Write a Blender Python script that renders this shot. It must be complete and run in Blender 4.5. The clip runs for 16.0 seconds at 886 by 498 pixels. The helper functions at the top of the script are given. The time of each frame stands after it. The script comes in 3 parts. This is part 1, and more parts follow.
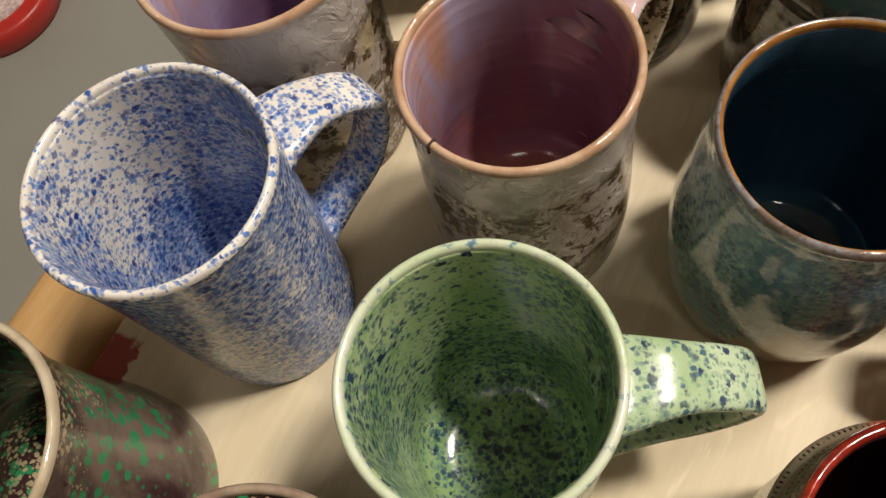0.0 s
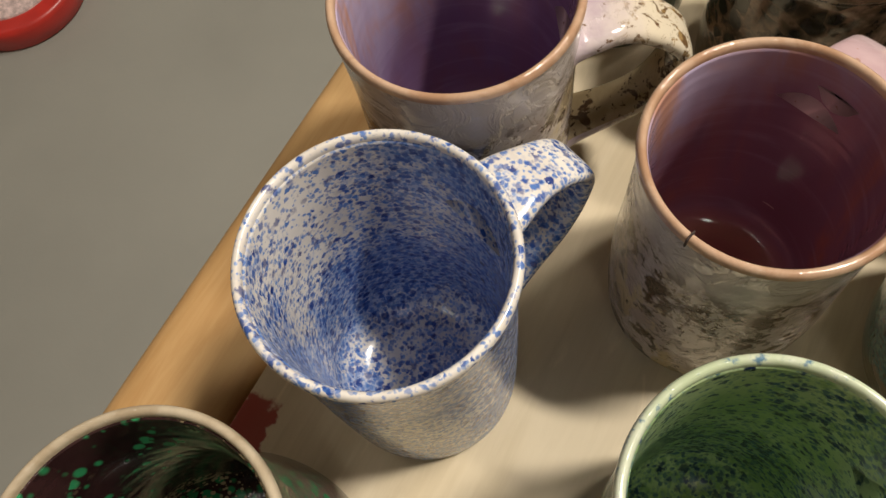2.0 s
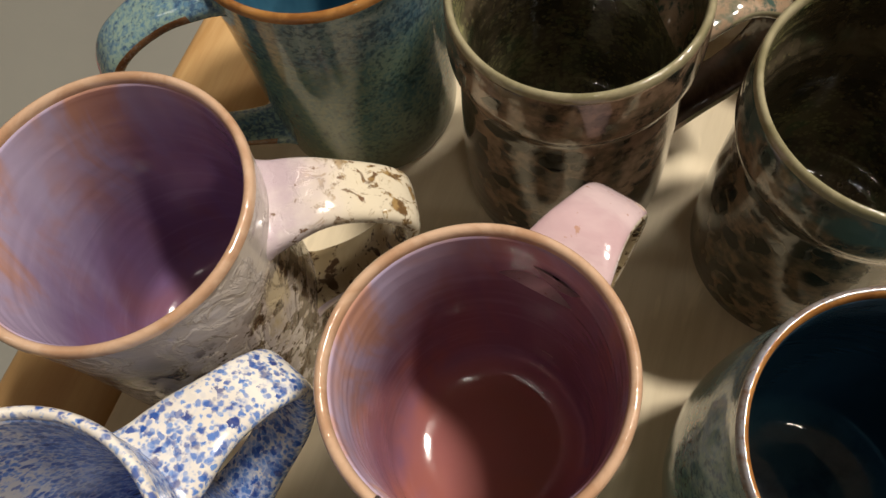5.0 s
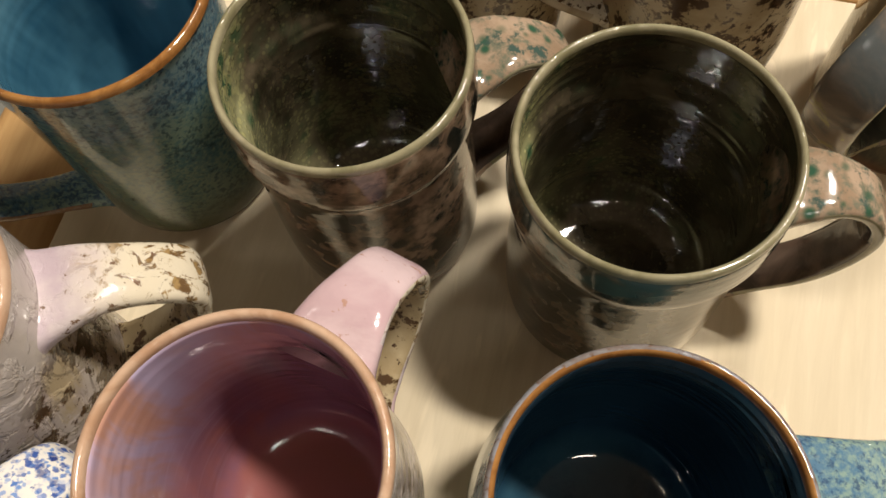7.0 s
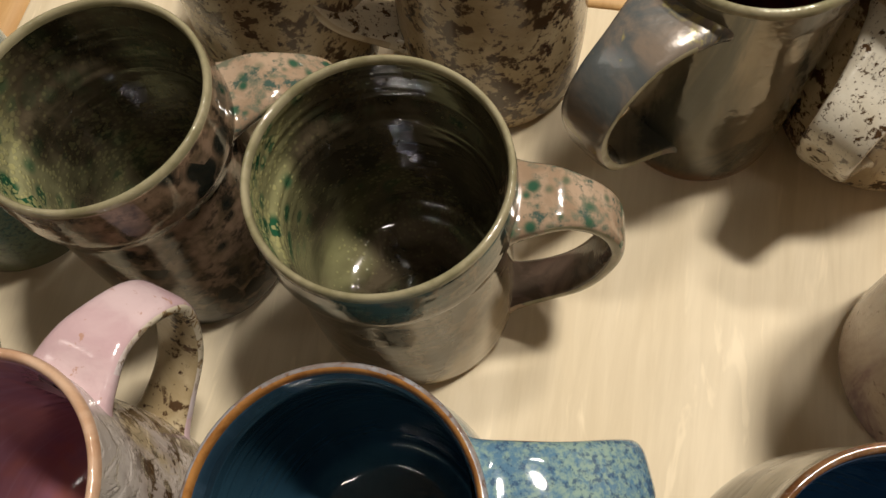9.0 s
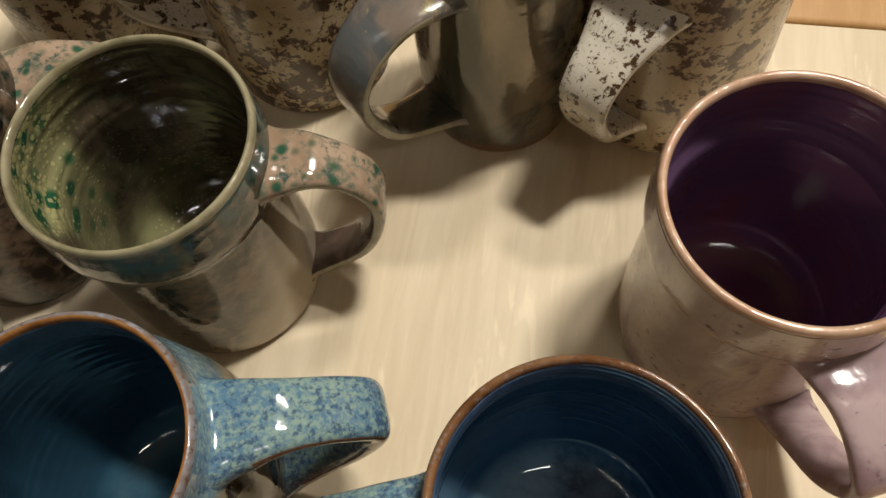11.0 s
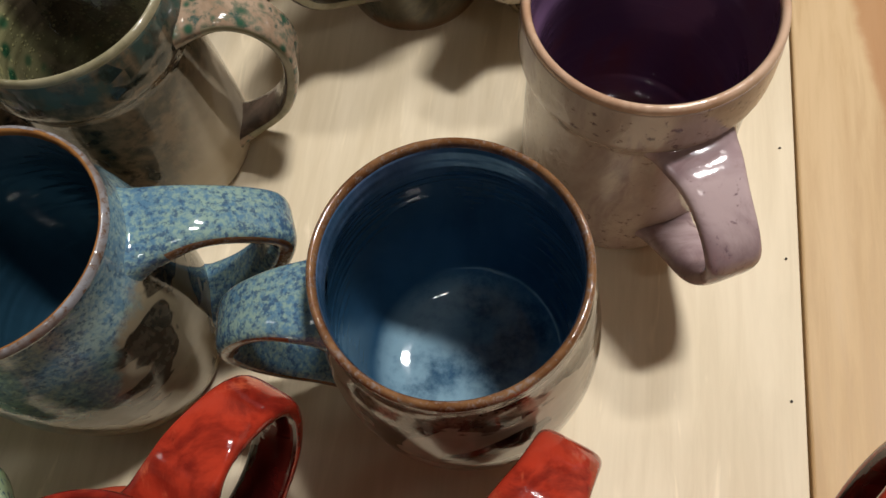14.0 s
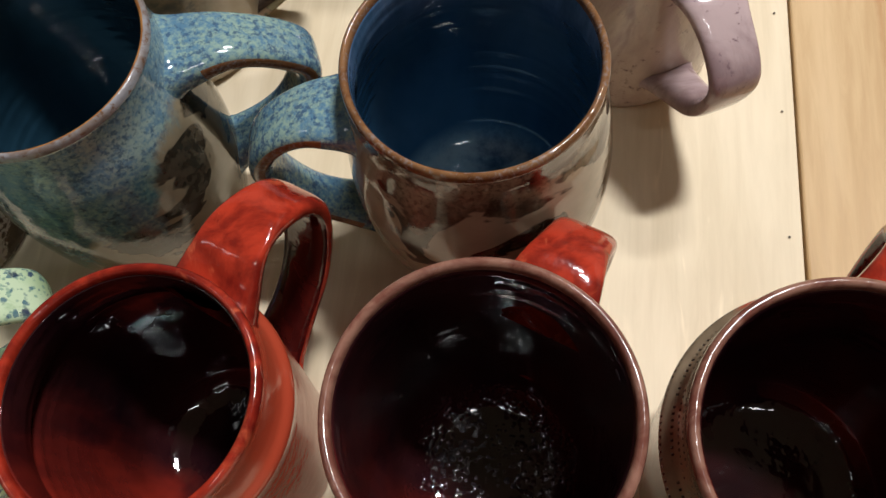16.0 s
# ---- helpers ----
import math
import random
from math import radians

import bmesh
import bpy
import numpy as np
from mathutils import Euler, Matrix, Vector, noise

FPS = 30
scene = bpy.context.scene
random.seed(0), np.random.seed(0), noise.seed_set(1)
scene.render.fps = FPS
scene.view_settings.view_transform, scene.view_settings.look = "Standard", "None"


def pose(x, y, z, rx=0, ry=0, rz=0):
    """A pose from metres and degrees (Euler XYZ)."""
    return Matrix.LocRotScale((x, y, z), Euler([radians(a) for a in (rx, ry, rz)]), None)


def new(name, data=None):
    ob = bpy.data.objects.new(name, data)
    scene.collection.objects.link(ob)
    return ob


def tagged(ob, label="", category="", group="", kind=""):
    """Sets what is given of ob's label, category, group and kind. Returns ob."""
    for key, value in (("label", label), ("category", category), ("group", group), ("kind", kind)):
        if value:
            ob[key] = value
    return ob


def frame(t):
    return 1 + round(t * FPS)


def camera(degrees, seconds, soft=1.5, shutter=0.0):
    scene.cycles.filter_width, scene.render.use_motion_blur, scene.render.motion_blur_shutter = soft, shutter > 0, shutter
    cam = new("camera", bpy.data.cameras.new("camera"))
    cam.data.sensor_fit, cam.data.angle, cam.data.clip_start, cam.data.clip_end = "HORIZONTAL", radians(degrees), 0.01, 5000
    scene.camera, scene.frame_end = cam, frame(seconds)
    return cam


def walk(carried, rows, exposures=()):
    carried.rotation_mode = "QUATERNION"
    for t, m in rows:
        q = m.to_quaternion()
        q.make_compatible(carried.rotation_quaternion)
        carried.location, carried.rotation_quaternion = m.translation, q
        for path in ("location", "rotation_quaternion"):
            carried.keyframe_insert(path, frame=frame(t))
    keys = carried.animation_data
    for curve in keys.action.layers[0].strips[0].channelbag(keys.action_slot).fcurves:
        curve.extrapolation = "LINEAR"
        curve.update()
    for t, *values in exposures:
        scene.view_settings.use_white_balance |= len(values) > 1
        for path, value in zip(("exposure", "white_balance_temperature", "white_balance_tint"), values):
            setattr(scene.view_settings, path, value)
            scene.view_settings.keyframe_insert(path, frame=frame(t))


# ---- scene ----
cam = camera(56.72, 16.0)
walk(cam, [
    (0, pose(0.0000, 0.0000, 0.3272, 23.092, 7.680, -0.000)),
    (0.5, pose(-0.0293, -0.0038, 0.3297, 23.294, 6.886, 1.904)),
    (1, pose(-0.0556, -0.0034, 0.3282, 23.747, 6.695, 3.587)),
    (1.5, pose(-0.0717, 0.0142, 0.3314, 23.306, 6.155, 3.161)),
    (2, pose(-0.0771, 0.0327, 0.3260, 23.245, 5.540, 1.668)),
    (2.5, pose(-0.0647, 0.0514, 0.3167, 23.174, 5.333, 0.148)),
    (3, pose(-0.0539, 0.0615, 0.3112, 22.889, 5.431, -1.243)),
    (3.5, pose(-0.0393, 0.0719, 0.3092, 22.779, 5.609, -2.624)),
    (4, pose(-0.0264, 0.0846, 0.3039, 23.082, 5.655, -3.985)),
    (4.2, pose(-0.0204, 0.0884, 0.3037, 23.376, 5.846, -4.481)),
    (6.5, pose(0.0333, 0.1177, 0.3153, 21.696, 3.240, -11.334)),
    (7, pose(0.0494, 0.1144, 0.3144, 21.838, 3.083, -12.514)),
    (7.5, pose(0.0667, 0.1134, 0.3157, 21.806, 3.234, -13.580)),
    (8, pose(0.0862, 0.1080, 0.3169, 22.017, 3.596, -14.231)),
    (8.5, pose(0.1070, 0.1007, 0.3181, 22.257, 4.270, -14.926)),
    (9, pose(0.1273, 0.0931, 0.3209, 22.730, 4.647, -15.223)),
    (9.5, pose(0.1456, 0.0801, 0.3208, 23.280, 5.027, -15.617)),
    (10, pose(0.1621, 0.0678, 0.3229, 23.619, 5.507, -16.134)),
    (10.2, pose(0.1682, 0.0626, 0.3245, 23.775, 5.213, -16.591)),
    (12.5, pose(0.2153, 0.0207, 0.3256, 22.942, 4.241, -19.263)),
    (13, pose(0.2130, 0.0047, 0.3246, 22.941, 4.472, -19.650)),
    (13.5, pose(0.2089, -0.0095, 0.3283, 22.890, 4.688, -20.026)),
    (14, pose(0.2023, -0.0235, 0.3250, 22.772, 4.944, -20.050)),
    (14.5, pose(0.1936, -0.0381, 0.3253, 22.909, 5.028, -20.007)),
    (15, pose(0.1890, -0.0514, 0.3245, 22.796, 5.010, -20.191)),
    (15.5, pose(0.1783, -0.0639, 0.3243, 22.663, 4.836, -20.514)),
    (16, pose(0.1698, -0.0772, 0.3178, 22.416, 4.525, -21.099)),
], exposures=[(0, 0.34, 6600, 10), (4.2, 0.34, 6550, 10), (6.5, 0.44, 6550, 10), (7.5, 0.36, 6500, 10), (9, 0.17, 6500, 10), (10, 0.16, 6450, 10), (12.5, -0.07, 6150, 10), (16, 0.24, 5800, 10)])

# ---- light ----
world = bpy.data.worlds.new("room_air")
scene.world = world
world.use_nodes = True
world.node_tree.nodes["Background"].inputs[0].default_value = (1.0, 0.86, 0.70, 1)
world.node_tree.nodes["Background"].inputs[1].default_value = 0.02

CEIL = 2.95
FLOOR = -0.75


def area(name, x, y, sx, sy, watts, rz, color):
    lamp = bpy.data.lights.new(name, "AREA")
    lamp.shape, lamp.size, lamp.size_y, lamp.energy, lamp.color = "RECTANGLE", sx, sy, watts, color
    ob = new(name, lamp)
    ob.matrix_world = pose(x, y, CEIL - 0.07, 0, 0, rz)
    return ob


WARM = (1.0, 0.93, 0.83)
# Two tubes set by the cast shadows; the last two are added fill lamps.
PANELS = [(1.24, 0.41, 0.16, 0.44, 80, 63), (1.58, 1.12, 0.16, 0.44, 36, 63), (-2.0, 0.9, 0.20, 1.15, 4, 63), (0.42, -1.35, 0.09, 0.55, 5, 63)]
for x, y, sx, sy, w, rz in PANELS:
    area("tube_or_fill_light", x, y, sx, sy, w, rz, WARM)


# ---- mesh helpers ----
def part(name, bm, material, parent=None, label="", smooth=True):
    me = bpy.data.meshes.new(name)
    bmesh.ops.recalc_face_normals(bm, faces=bm.faces)
    bm.to_mesh(me)
    bm.free()
    if smooth:
        for p in me.polygons:
            p.use_smooth = True
    me.materials.append(material)
    ob = new(name, me)
    ob.parent = parent
    if label:
        ob["label"] = label
    return ob


def box_bm(x0, x1, y0, y1, z0, z1, bevel=0.0, seg=3):
    bm = bmesh.new()
    bmesh.ops.create_cube(bm, size=1, matrix=Matrix.Translation(((x0 + x1) / 2, (y0 + y1) / 2, (z0 + z1) / 2)) @ Matrix.Diagonal((x1 - x0, y1 - y0, z1 - z0, 1)))
    if bevel:
        bmesh.ops.bevel(bm, geom=bm.edges[:], offset=bevel, segments=seg, profile=0.5, affect="EDGES")
    return bm


def spline(pts, n):
    """Catmull-Rom through the points, n steps a span."""
    P = [Vector(p) for p in pts]
    P = [P[0] * 2 - P[1]] + P + [P[-1] * 2 - P[-2]]
    out = []
    for i in range(1, len(P) - 2):
        a, b, c, d = P[i - 1:i + 3]
        for k in range(n):
            t = k / n
            out.append(0.5 * ((2 * b) + (c - a) * t + (2 * a - 5 * b + 4 * c - d) * t * t + (3 * b - a - 3 * c + d) * t ** 3))
    out.append(P[-2])
    return out


def lathe(profile, seg=96, wob=0.0, phase=0.0, rings=0.0):
    """Turns (radius, height) pairs round the z axis."""
    bm = bmesh.new()
    loops = []
    for i, (r, z) in enumerate(profile):
        if r < 1e-5:
            loops.append([bm.verts.new((0, 0, z))])
            continue
        row = []
        for k in range(seg):
            a = 2 * math.pi * k / seg
            q = r * (1 + wob * (math.sin(2 * a + phase) + 0.5 * math.sin(3 * a + 2 * phase + z * 30)))
            q += rings * (math.sin(z * 900 + a + phase) + 0.7 * math.sin(z * 1370 - a + 2.3 * phase)) * (0.6 + 0.4 * math.sin(z * 70 + 2 * a + phase))
            row.append(bm.verts.new((q * math.cos(a), q * math.sin(a), z)))
        loops.append(row)
    for a, b in zip(loops, loops[1:]):
        for k in range(seg):
            j = (k + 1) % seg
            if len(a) == 1:
                bm.faces.new((a[0], b[k], b[j]))
            elif len(b) == 1:
                bm.faces.new((a[k], a[j], b[0]))
            else:
                bm.faces.new((a[k], a[j], b[j], b[k]))
    return bm


def strap(path, width, flare, thick, radius_at, h, seg=26):
    """A flattened, round-edged band swept along (radius, height) points in the xz plane, bent towards +x and filleted onto the body.
    Its faces take slot 0 on top, 1 on the inner side and 2 along the edges."""
    bm = bmesh.new()
    run = [0.0]
    for a, b in zip(path, path[1:]):
        run.append(run[-1] + (b - a).length)
    total = run[-1]
    px, pz = [p.x for p in path], [p.y for p in path]

    def at(s):
        return Vector((float(np.interp(s, run, px)), float(np.interp(s, run, pz))))

    fil = 0.007
    ends = (0.0, 0.0003, 0.0008, 0.0014, 0.0022, 0.0033, 0.0047, 0.0064)
    count = int((total - 0.016) / 0.002)
    steps = list(ends) + [0.0082 + (total - 0.0164) * k / count for k in range(count + 1)] + [total - e for e in reversed(ends)]
    roots = (px[0], px[-1])
    loops = []
    for s in steps:
        p = at(s)
        t = (at(min(s + 0.0012, total)) - at(max(s - 0.0012, 0))).normalized()
        nor = Vector((-t.y, t.x))
        f = s / total
        near, end = math.exp(-(s / 0.015) ** 2), math.exp(-((total - s) / 0.013) ** 2)
        gap = min(s, total - s)
        grow = fil * (1 - math.sqrt(max(0.0, 1 - (1 - gap / fil) ** 2))) if gap < fil else 0.0
        w = width / 2 * (1 + (flare - 1) * 0.85 * near + 0.2 * end - 0.10 * f + 0.03 * math.sin(7 * f + width * 900)) + grow
        v0 = thick / 2 * (1 + 0.35 * near + 0.3 * end) + grow * 0.7
        row = []
        for k in range(seg):
            a = 2 * math.pi * (k + 0.5) / seg
            ca, sa = math.cos(a), math.sin(a)
            u = w * math.copysign(abs(ca) ** 0.62, ca)
            v = v0 * math.copysign(abs(sa) ** 0.8, sa)
            if sa > 0:
                v -= 0.16 * v0 * (1 - (u / w) ** 2)
            q = p + nor * v
            z = min(q.y, h - 0.0035) if s < total / 2 else max(q.y, 0.002)
            hug = 0.0
            for wt, r0 in ((math.exp(-(s / 0.018) ** 2), roots[0]), (math.exp(-((total - s) / 0.014) ** 2), roots[1])):
                rz = radius_at(z) - 0.0008
                hug += wt * (r0 - math.sqrt(max(rz * rz - u * u, 1e-6)))
            rest = math.exp(-(gap / 0.0035) ** 2)
            row.append(bm.verts.new(((q.x - hug) * (1 - rest) + math.sqrt(max(rz * rz - u * u, 1e-6)) * rest, u, z)))
        loops.append(row)
    for s, a, b in zip(steps, loops, loops[1:]):
        for k in range(seg):
            j = (k + 1) % seg
            fc = bm.faces.new((a[k], a[j], b[j], b[k]))
            ang = 2 * math.pi * (k + 1) / seg
            side = 2 if 0.010 < s < total - 0.010 else 0
            fc.material_index = side if abs(math.cos(ang)) > 0.95 else (0 if math.sin(ang) > 0 else 1)
    bm.faces.new(loops[0])
    bm.faces.new(loops[-1][::-1])
    return bm


# ---- materials ----
class Nodes:
    """Short calls for building one node material."""

    def __init__(self, name):
        self.mat = bpy.data.materials.new(name)
        self.mat.use_nodes = True
        self.t = self.mat.node_tree
        self.bsdf = self.t.nodes["Principled BSDF"]
        self.co = self.t.nodes.new("ShaderNodeTexCoord").outputs["Object"]

    def put(self, sock, value):
        if isinstance(value, bpy.types.NodeSocket):
            self.t.links.new(value, sock)
        elif isinstance(value, (tuple, list)) and len(value) == 3 and sock.type == "RGBA":
            sock.default_value = (*value, 1)
        else:
            sock.default_value = value

    def node(self, kind, ins=None, **props):
        n = self.t.nodes.new(kind)
        for k, v in props.items():
            if k == "operation":
                n.operation = v
            elif k == "data_type":
                n.data_type = v
            elif k == "blend_type":
                n.blend_type = v
            elif k == "feature":
                n.feature = v
            elif k == "interp":
                n.interpolation_type = v
        for k, v in (ins or {}).items():
            self.put(n.inputs[k], v)
        return n

    def mapped(self, scale=(1, 1, 1), loc=(0, 0, 0), rot=(0, 0, 0), co=None):
        return self.node("ShaderNodeMapping", {"Vector": co or self.co, "Scale": scale, "Location": loc, "Rotation": rot}).outputs[0]

    def noise(self, scale, detail=4, rough=0.55, co=None, distort=0.0):
        return self.node("ShaderNodeTexNoise", {"Vector": co or self.co, "Scale": scale, "Detail": detail, "Roughness": rough, "Distortion": distort}).outputs["Fac"]

    def math(self, op, a, b=0.0, c=0.0):
        n = self.node("ShaderNodeMath", operation=op)
        for s, v in zip(n.inputs, (a, b, c)):
            self.put(s, v)
        return n.outputs[0]

    def ramp(self, fac, lo, hi, a=0.0, b=1.0):
        n = self.node("ShaderNodeMapRange", {"Value": fac, "From Min": lo, "From Max": hi, "To Min": a, "To Max": b}, interp="SMOOTHSTEP")
        return n.outputs[0]

    def mix(self, fac, a, b):
        n = self.node("ShaderNodeMix", data_type="RGBA")
        self.put(n.inputs[0], fac)
        self.put(n.inputs[6], a)
        self.put(n.inputs[7], b)
        return n.outputs[2]

    def height(self):
        return self.node("ShaderNodeSeparateXYZ", {0: self.co}).outputs[2]

    def dots(self, scale, size, spread=0.5, seed=0.0, warp=0.25, cluster=None, stretch=(1, 1, 1), soft=0.10, gate=False, grain=False):
        """Spots, 1 inside a spot: ragged blots of glaze, or round grains. size: how much of the surface they take."""
        co = self.mapped(stretch, (seed, seed * 1.7, seed * 0.6))
        lean = self.ramp(self.noise(cluster, 2), 0.36, 0.64, -1.0, 1.0) if cluster else 0.0
        if grain:
            v = self.node("ShaderNodeTexVoronoi", {"Vector": co, "Scale": scale})
            rnd = self.node("ShaderNodeSeparateColor", {0: v.outputs["Color"]}).outputs[0]
            lim = self.math("MULTIPLY_ADD", rnd, size * spread * 2, size * (1 - spread))
            lim = self.math("MULTIPLY", lim, self.math("MULTIPLY_ADD", lean, 0.4, 0.85))
            m = self.ramp(self.math("SUBTRACT", lim, v.outputs["Distance"]), -soft * 0.4, soft * 0.8)
        else:
            f = self.noise(scale * 0.85, 4.5, 0.66, co, warp * 0.2)
            f = self.math("MULTIPLY_ADD", lean, 0.045, f)
            cut = 0.725 - 0.40 * size
            m = self.ramp(f, cut - 0.012 - soft * 0.16, cut + 0.022 + soft * 0.24)
        return self.math("MULTIPLY", m, self.ramp(self.noise(17, 2), 0.50, 0.60)) if gate else m

    def done(self, color, rough=0.2, bump=None, dist=0.0006, strength=0.5, metal=0.0, coat=0.0, spec=0.5, ior=1.5):
        self.put(self.bsdf.inputs["Base Color"], color)
        self.put(self.bsdf.inputs["Roughness"], rough)
        self.put(self.bsdf.inputs["Metallic"], metal)
        self.put(self.bsdf.inputs["Coat Weight"], coat)
        self.bsdf.inputs["Coat Roughness"].default_value = 0.06
        self.put(self.bsdf.inputs["Specular IOR Level"], spec)
        self.bsdf.inputs["IOR"].default_value = ior
        if bump is not None:
            b = self.node("ShaderNodeBump", {"Height": bump, "Distance": dist, "Strength": strength})
            self.t.links.new(b.outputs[0], self.bsdf.inputs["Normal"])
        return self.mat


def plain(name, col, rough=0.5, scale=8, vary=0.25, dist=0.0005, bscale=None):
    n = Nodes(name)
    a = n.noise(scale, 5)
    lo = tuple(c * (1 - vary) for c in col)
    hi = tuple(min(1, c * (1 + vary)) for c in col)
    b = n.noise(bscale or scale * 14, 3)
    return n.done(n.mix(n.ramp(a, 0.3, 0.7), lo, hi), rough, b, dist, 0.4)


def glaze(name, lo, hi, scale=30, stretch=(1, 1, 1), specks=(), top=None, streak=None, low=None, rough=0.14, bump=0.3, bscale=120, rings=False, relief=0.0, metal=0.0, detail=5):
    """A fired glaze: two tones flowing into one another, spots, a broken edge near the top and a second glaze below."""
    n = Nodes(name)
    co = n.mapped(stretch)
    a = n.noise(scale, detail, 0.6, co, 0.6)
    col = n.mix(n.ramp(a, 0.36, 0.64), lo, hi)
    z = n.height()
    if streak:
        c, sc, t0, t1 = streak
        col = n.mix(n.ramp(n.noise(sc, 5, 0.65, n.mapped(stretch, (3, 1, 2)), 1.0), t0, t1), col, c)
    if low:
        c, z0, z1, wav = low
        zz = n.math("MULTIPLY_ADD", n.noise(28, 4), wav, z)
        col = n.mix(n.ramp(zz, z0 + wav / 2, z1 + wav / 2), c, col)
    for c, sc, size, kw in specks:
        col = n.mix(n.dots(sc, size, **kw), col, c)
    if top:
        c, z0, z1, wav = top
        zz = n.math("MULTIPLY_ADD", n.noise(45, 4), wav, z)
        col = n.mix(n.ramp(zz, z0 + wav / 2, z1 + wav / 2), col, c)
    h = n.noise(bscale, 3)
    if rings:
        w = n.node("ShaderNodeTexNoise", {"Vector": n.mapped((3, 3, 260)), "Scale": 1.0, "Detail": 2.0}).outputs["Fac"]
        h = n.math("MULTIPLY_ADD", w, 1.1, h)
    if relief:
        v = n.ramp(n.noise(70, 5, 0.6, n.mapped((1, 1, 0.7)), 0.8), 0.44, 0.54)
        h = n.math("MULTIPLY_ADD", v, relief, h)
    r = n.ramp(n.noise(22, 3), 0.3, 0.7, rough * 0.75, rough * 1.35)
    return n.done(col, r, h, 0.0012, bump, metal, spec=0.6)


# ---- building the setting ----
ANG = math.degrees(math.atan2(0.891, 0.454)) - 90


def wood(name, lo, hi, grain, rough=0.45, knots=None, ply=False, mark=None):
    n = Nodes(name)
    co = n.mapped((1, 0.14, 1))
    warp = n.noise(9, 3, 0.5, n.mapped((1, 0.25, 1)))
    wide = n.noise(grain, 3, 0.5, co, 0.4)
    fine = n.noise(grain * 7, 5, 0.65, n.mapped((1, 0.09, 1)), 0.5)
    f = n.math("MULTIPLY_ADD", fine, 0.4, n.math("MULTIPLY", wide, 0.6))
    col = n.mix(n.ramp(f, 0.34, 0.66), lo, hi)
    if ply:
        flake = n.ramp(n.noise(70, 3, 0.6, n.mapped((1, 0.22, 1), (5, 2, 0)), 1.2), 0.60, 0.70)
        col = n.mix(n.math("MULTIPLY", flake, 0.4), col, tuple(min(1, c * 1.25) for c in hi))
    if mark:
        mu, mv = mark
        d = n.node("ShaderNodeVectorMath", {0: n.co, 1: (mu, mv, 0)}, operation="SUBTRACT").outputs[0]
        xyz = n.node("ShaderNodeSeparateXYZ", {0: d}).outputs
        rag = n.math("MULTIPLY", n.math("SUBTRACT", n.noise(160, 4), 0.5), 0.014)
        ax = n.math("ABSOLUTE", n.math("ADD", xyz[0], rag))
        ay = n.math("ABSOLUTE", n.math("ADD", xyz[1], rag))
        inside = n.math("MULTIPLY", n.ramp(ax, 0.0075, 0.0095, 1, 0), n.ramp(ay, 0.012, 0.016, 1, 0))
        col = n.mix(n.math("MULTIPLY", inside, 0.97), col, (0.30, 0.012, 0.012))
    if knots:
        ku, kv = knots
        d = n.node("ShaderNodeVectorMath", {0: n.co, 1: (ku, kv, 0)}, operation="SUBTRACT").outputs[0]
        xyz = n.node("ShaderNodeSeparateXYZ", {0: d}).outputs
        rag = n.math("MULTIPLY", n.math("SUBTRACT", n.noise(90, 4), 0.5), 0.006)
        tail = n.ramp(n.math("ABSOLUTE", xyz[1]), 0.0, 0.11, 0.0135, 0.001)
        run = n.ramp(n.math("SUBTRACT", n.math("ABSOLUTE", n.math("ADD", xyz[0], rag)), tail), -0.004, 0.002, 1, 0)
        col = n.mix(n.math("MULTIPLY", run, 0.7), col, (0.36, 0.15, 0.045))
        rad = n.math("SQRT", n.math("ADD", n.math("MULTIPLY", xyz[0], xyz[0]), n.math("MULTIPLY", n.math("MULTIPLY", xyz[1], xyz[1]), 0.7)))
        rad = n.math("ADD", rad, n.math("MULTIPLY", rag, 0.5))
        year = n.math("SINE", n.math("MULTIPLY_ADD", rad, 2300, n.math("MULTIPLY", n.noise(120, 4), 9)))
        dark = n.mix(n.ramp(year, -0.6, 0.8), (0.07, 0.035, 0.02), (0.17, 0.10, 0.06))
        col = n.mix(n.ramp(rad, 0.0095, 0.0118, 1, 0), col, dark)
    stain = n.ramp(warp, 0.35, 0.7)
    col = n.mix(n.math("MULTIPLY", stain, 0.25), col, tuple(c * 0.8 for c in lo))
    return n.done(col, n.ramp(fine, 0.3, 0.7, rough * 0.9, rough * 1.1), f, 0.0003, 0.2, spec=0.3)


PLY = wood("birch_plywood", (0.60, 0.495, 0.33), (0.745, 0.64, 0.465), 24, 0.62, ply=True, mark=(-0.2125, -0.003))
PINE = wood("pine_board", (0.46, 0.26, 0.10), (0.60, 0.385, 0.175), 40, 0.55)
KNOTTY = wood("knotty_pine_board", (0.45, 0.29, 0.13), (0.60, 0.43, 0.235), 34, 0.55, knots=(0.3345, 0.366))

bench = new("table")
bench.matrix_world = pose(0, 0, 0, 0, 0, ANG)
tagged(bench, "pale plywood tabletop framed with pine boards", "table")


def to_local(x, y):
    return Matrix.Rotation(-radians(ANG), 4, "Z") @ Vector((x, y, 0))


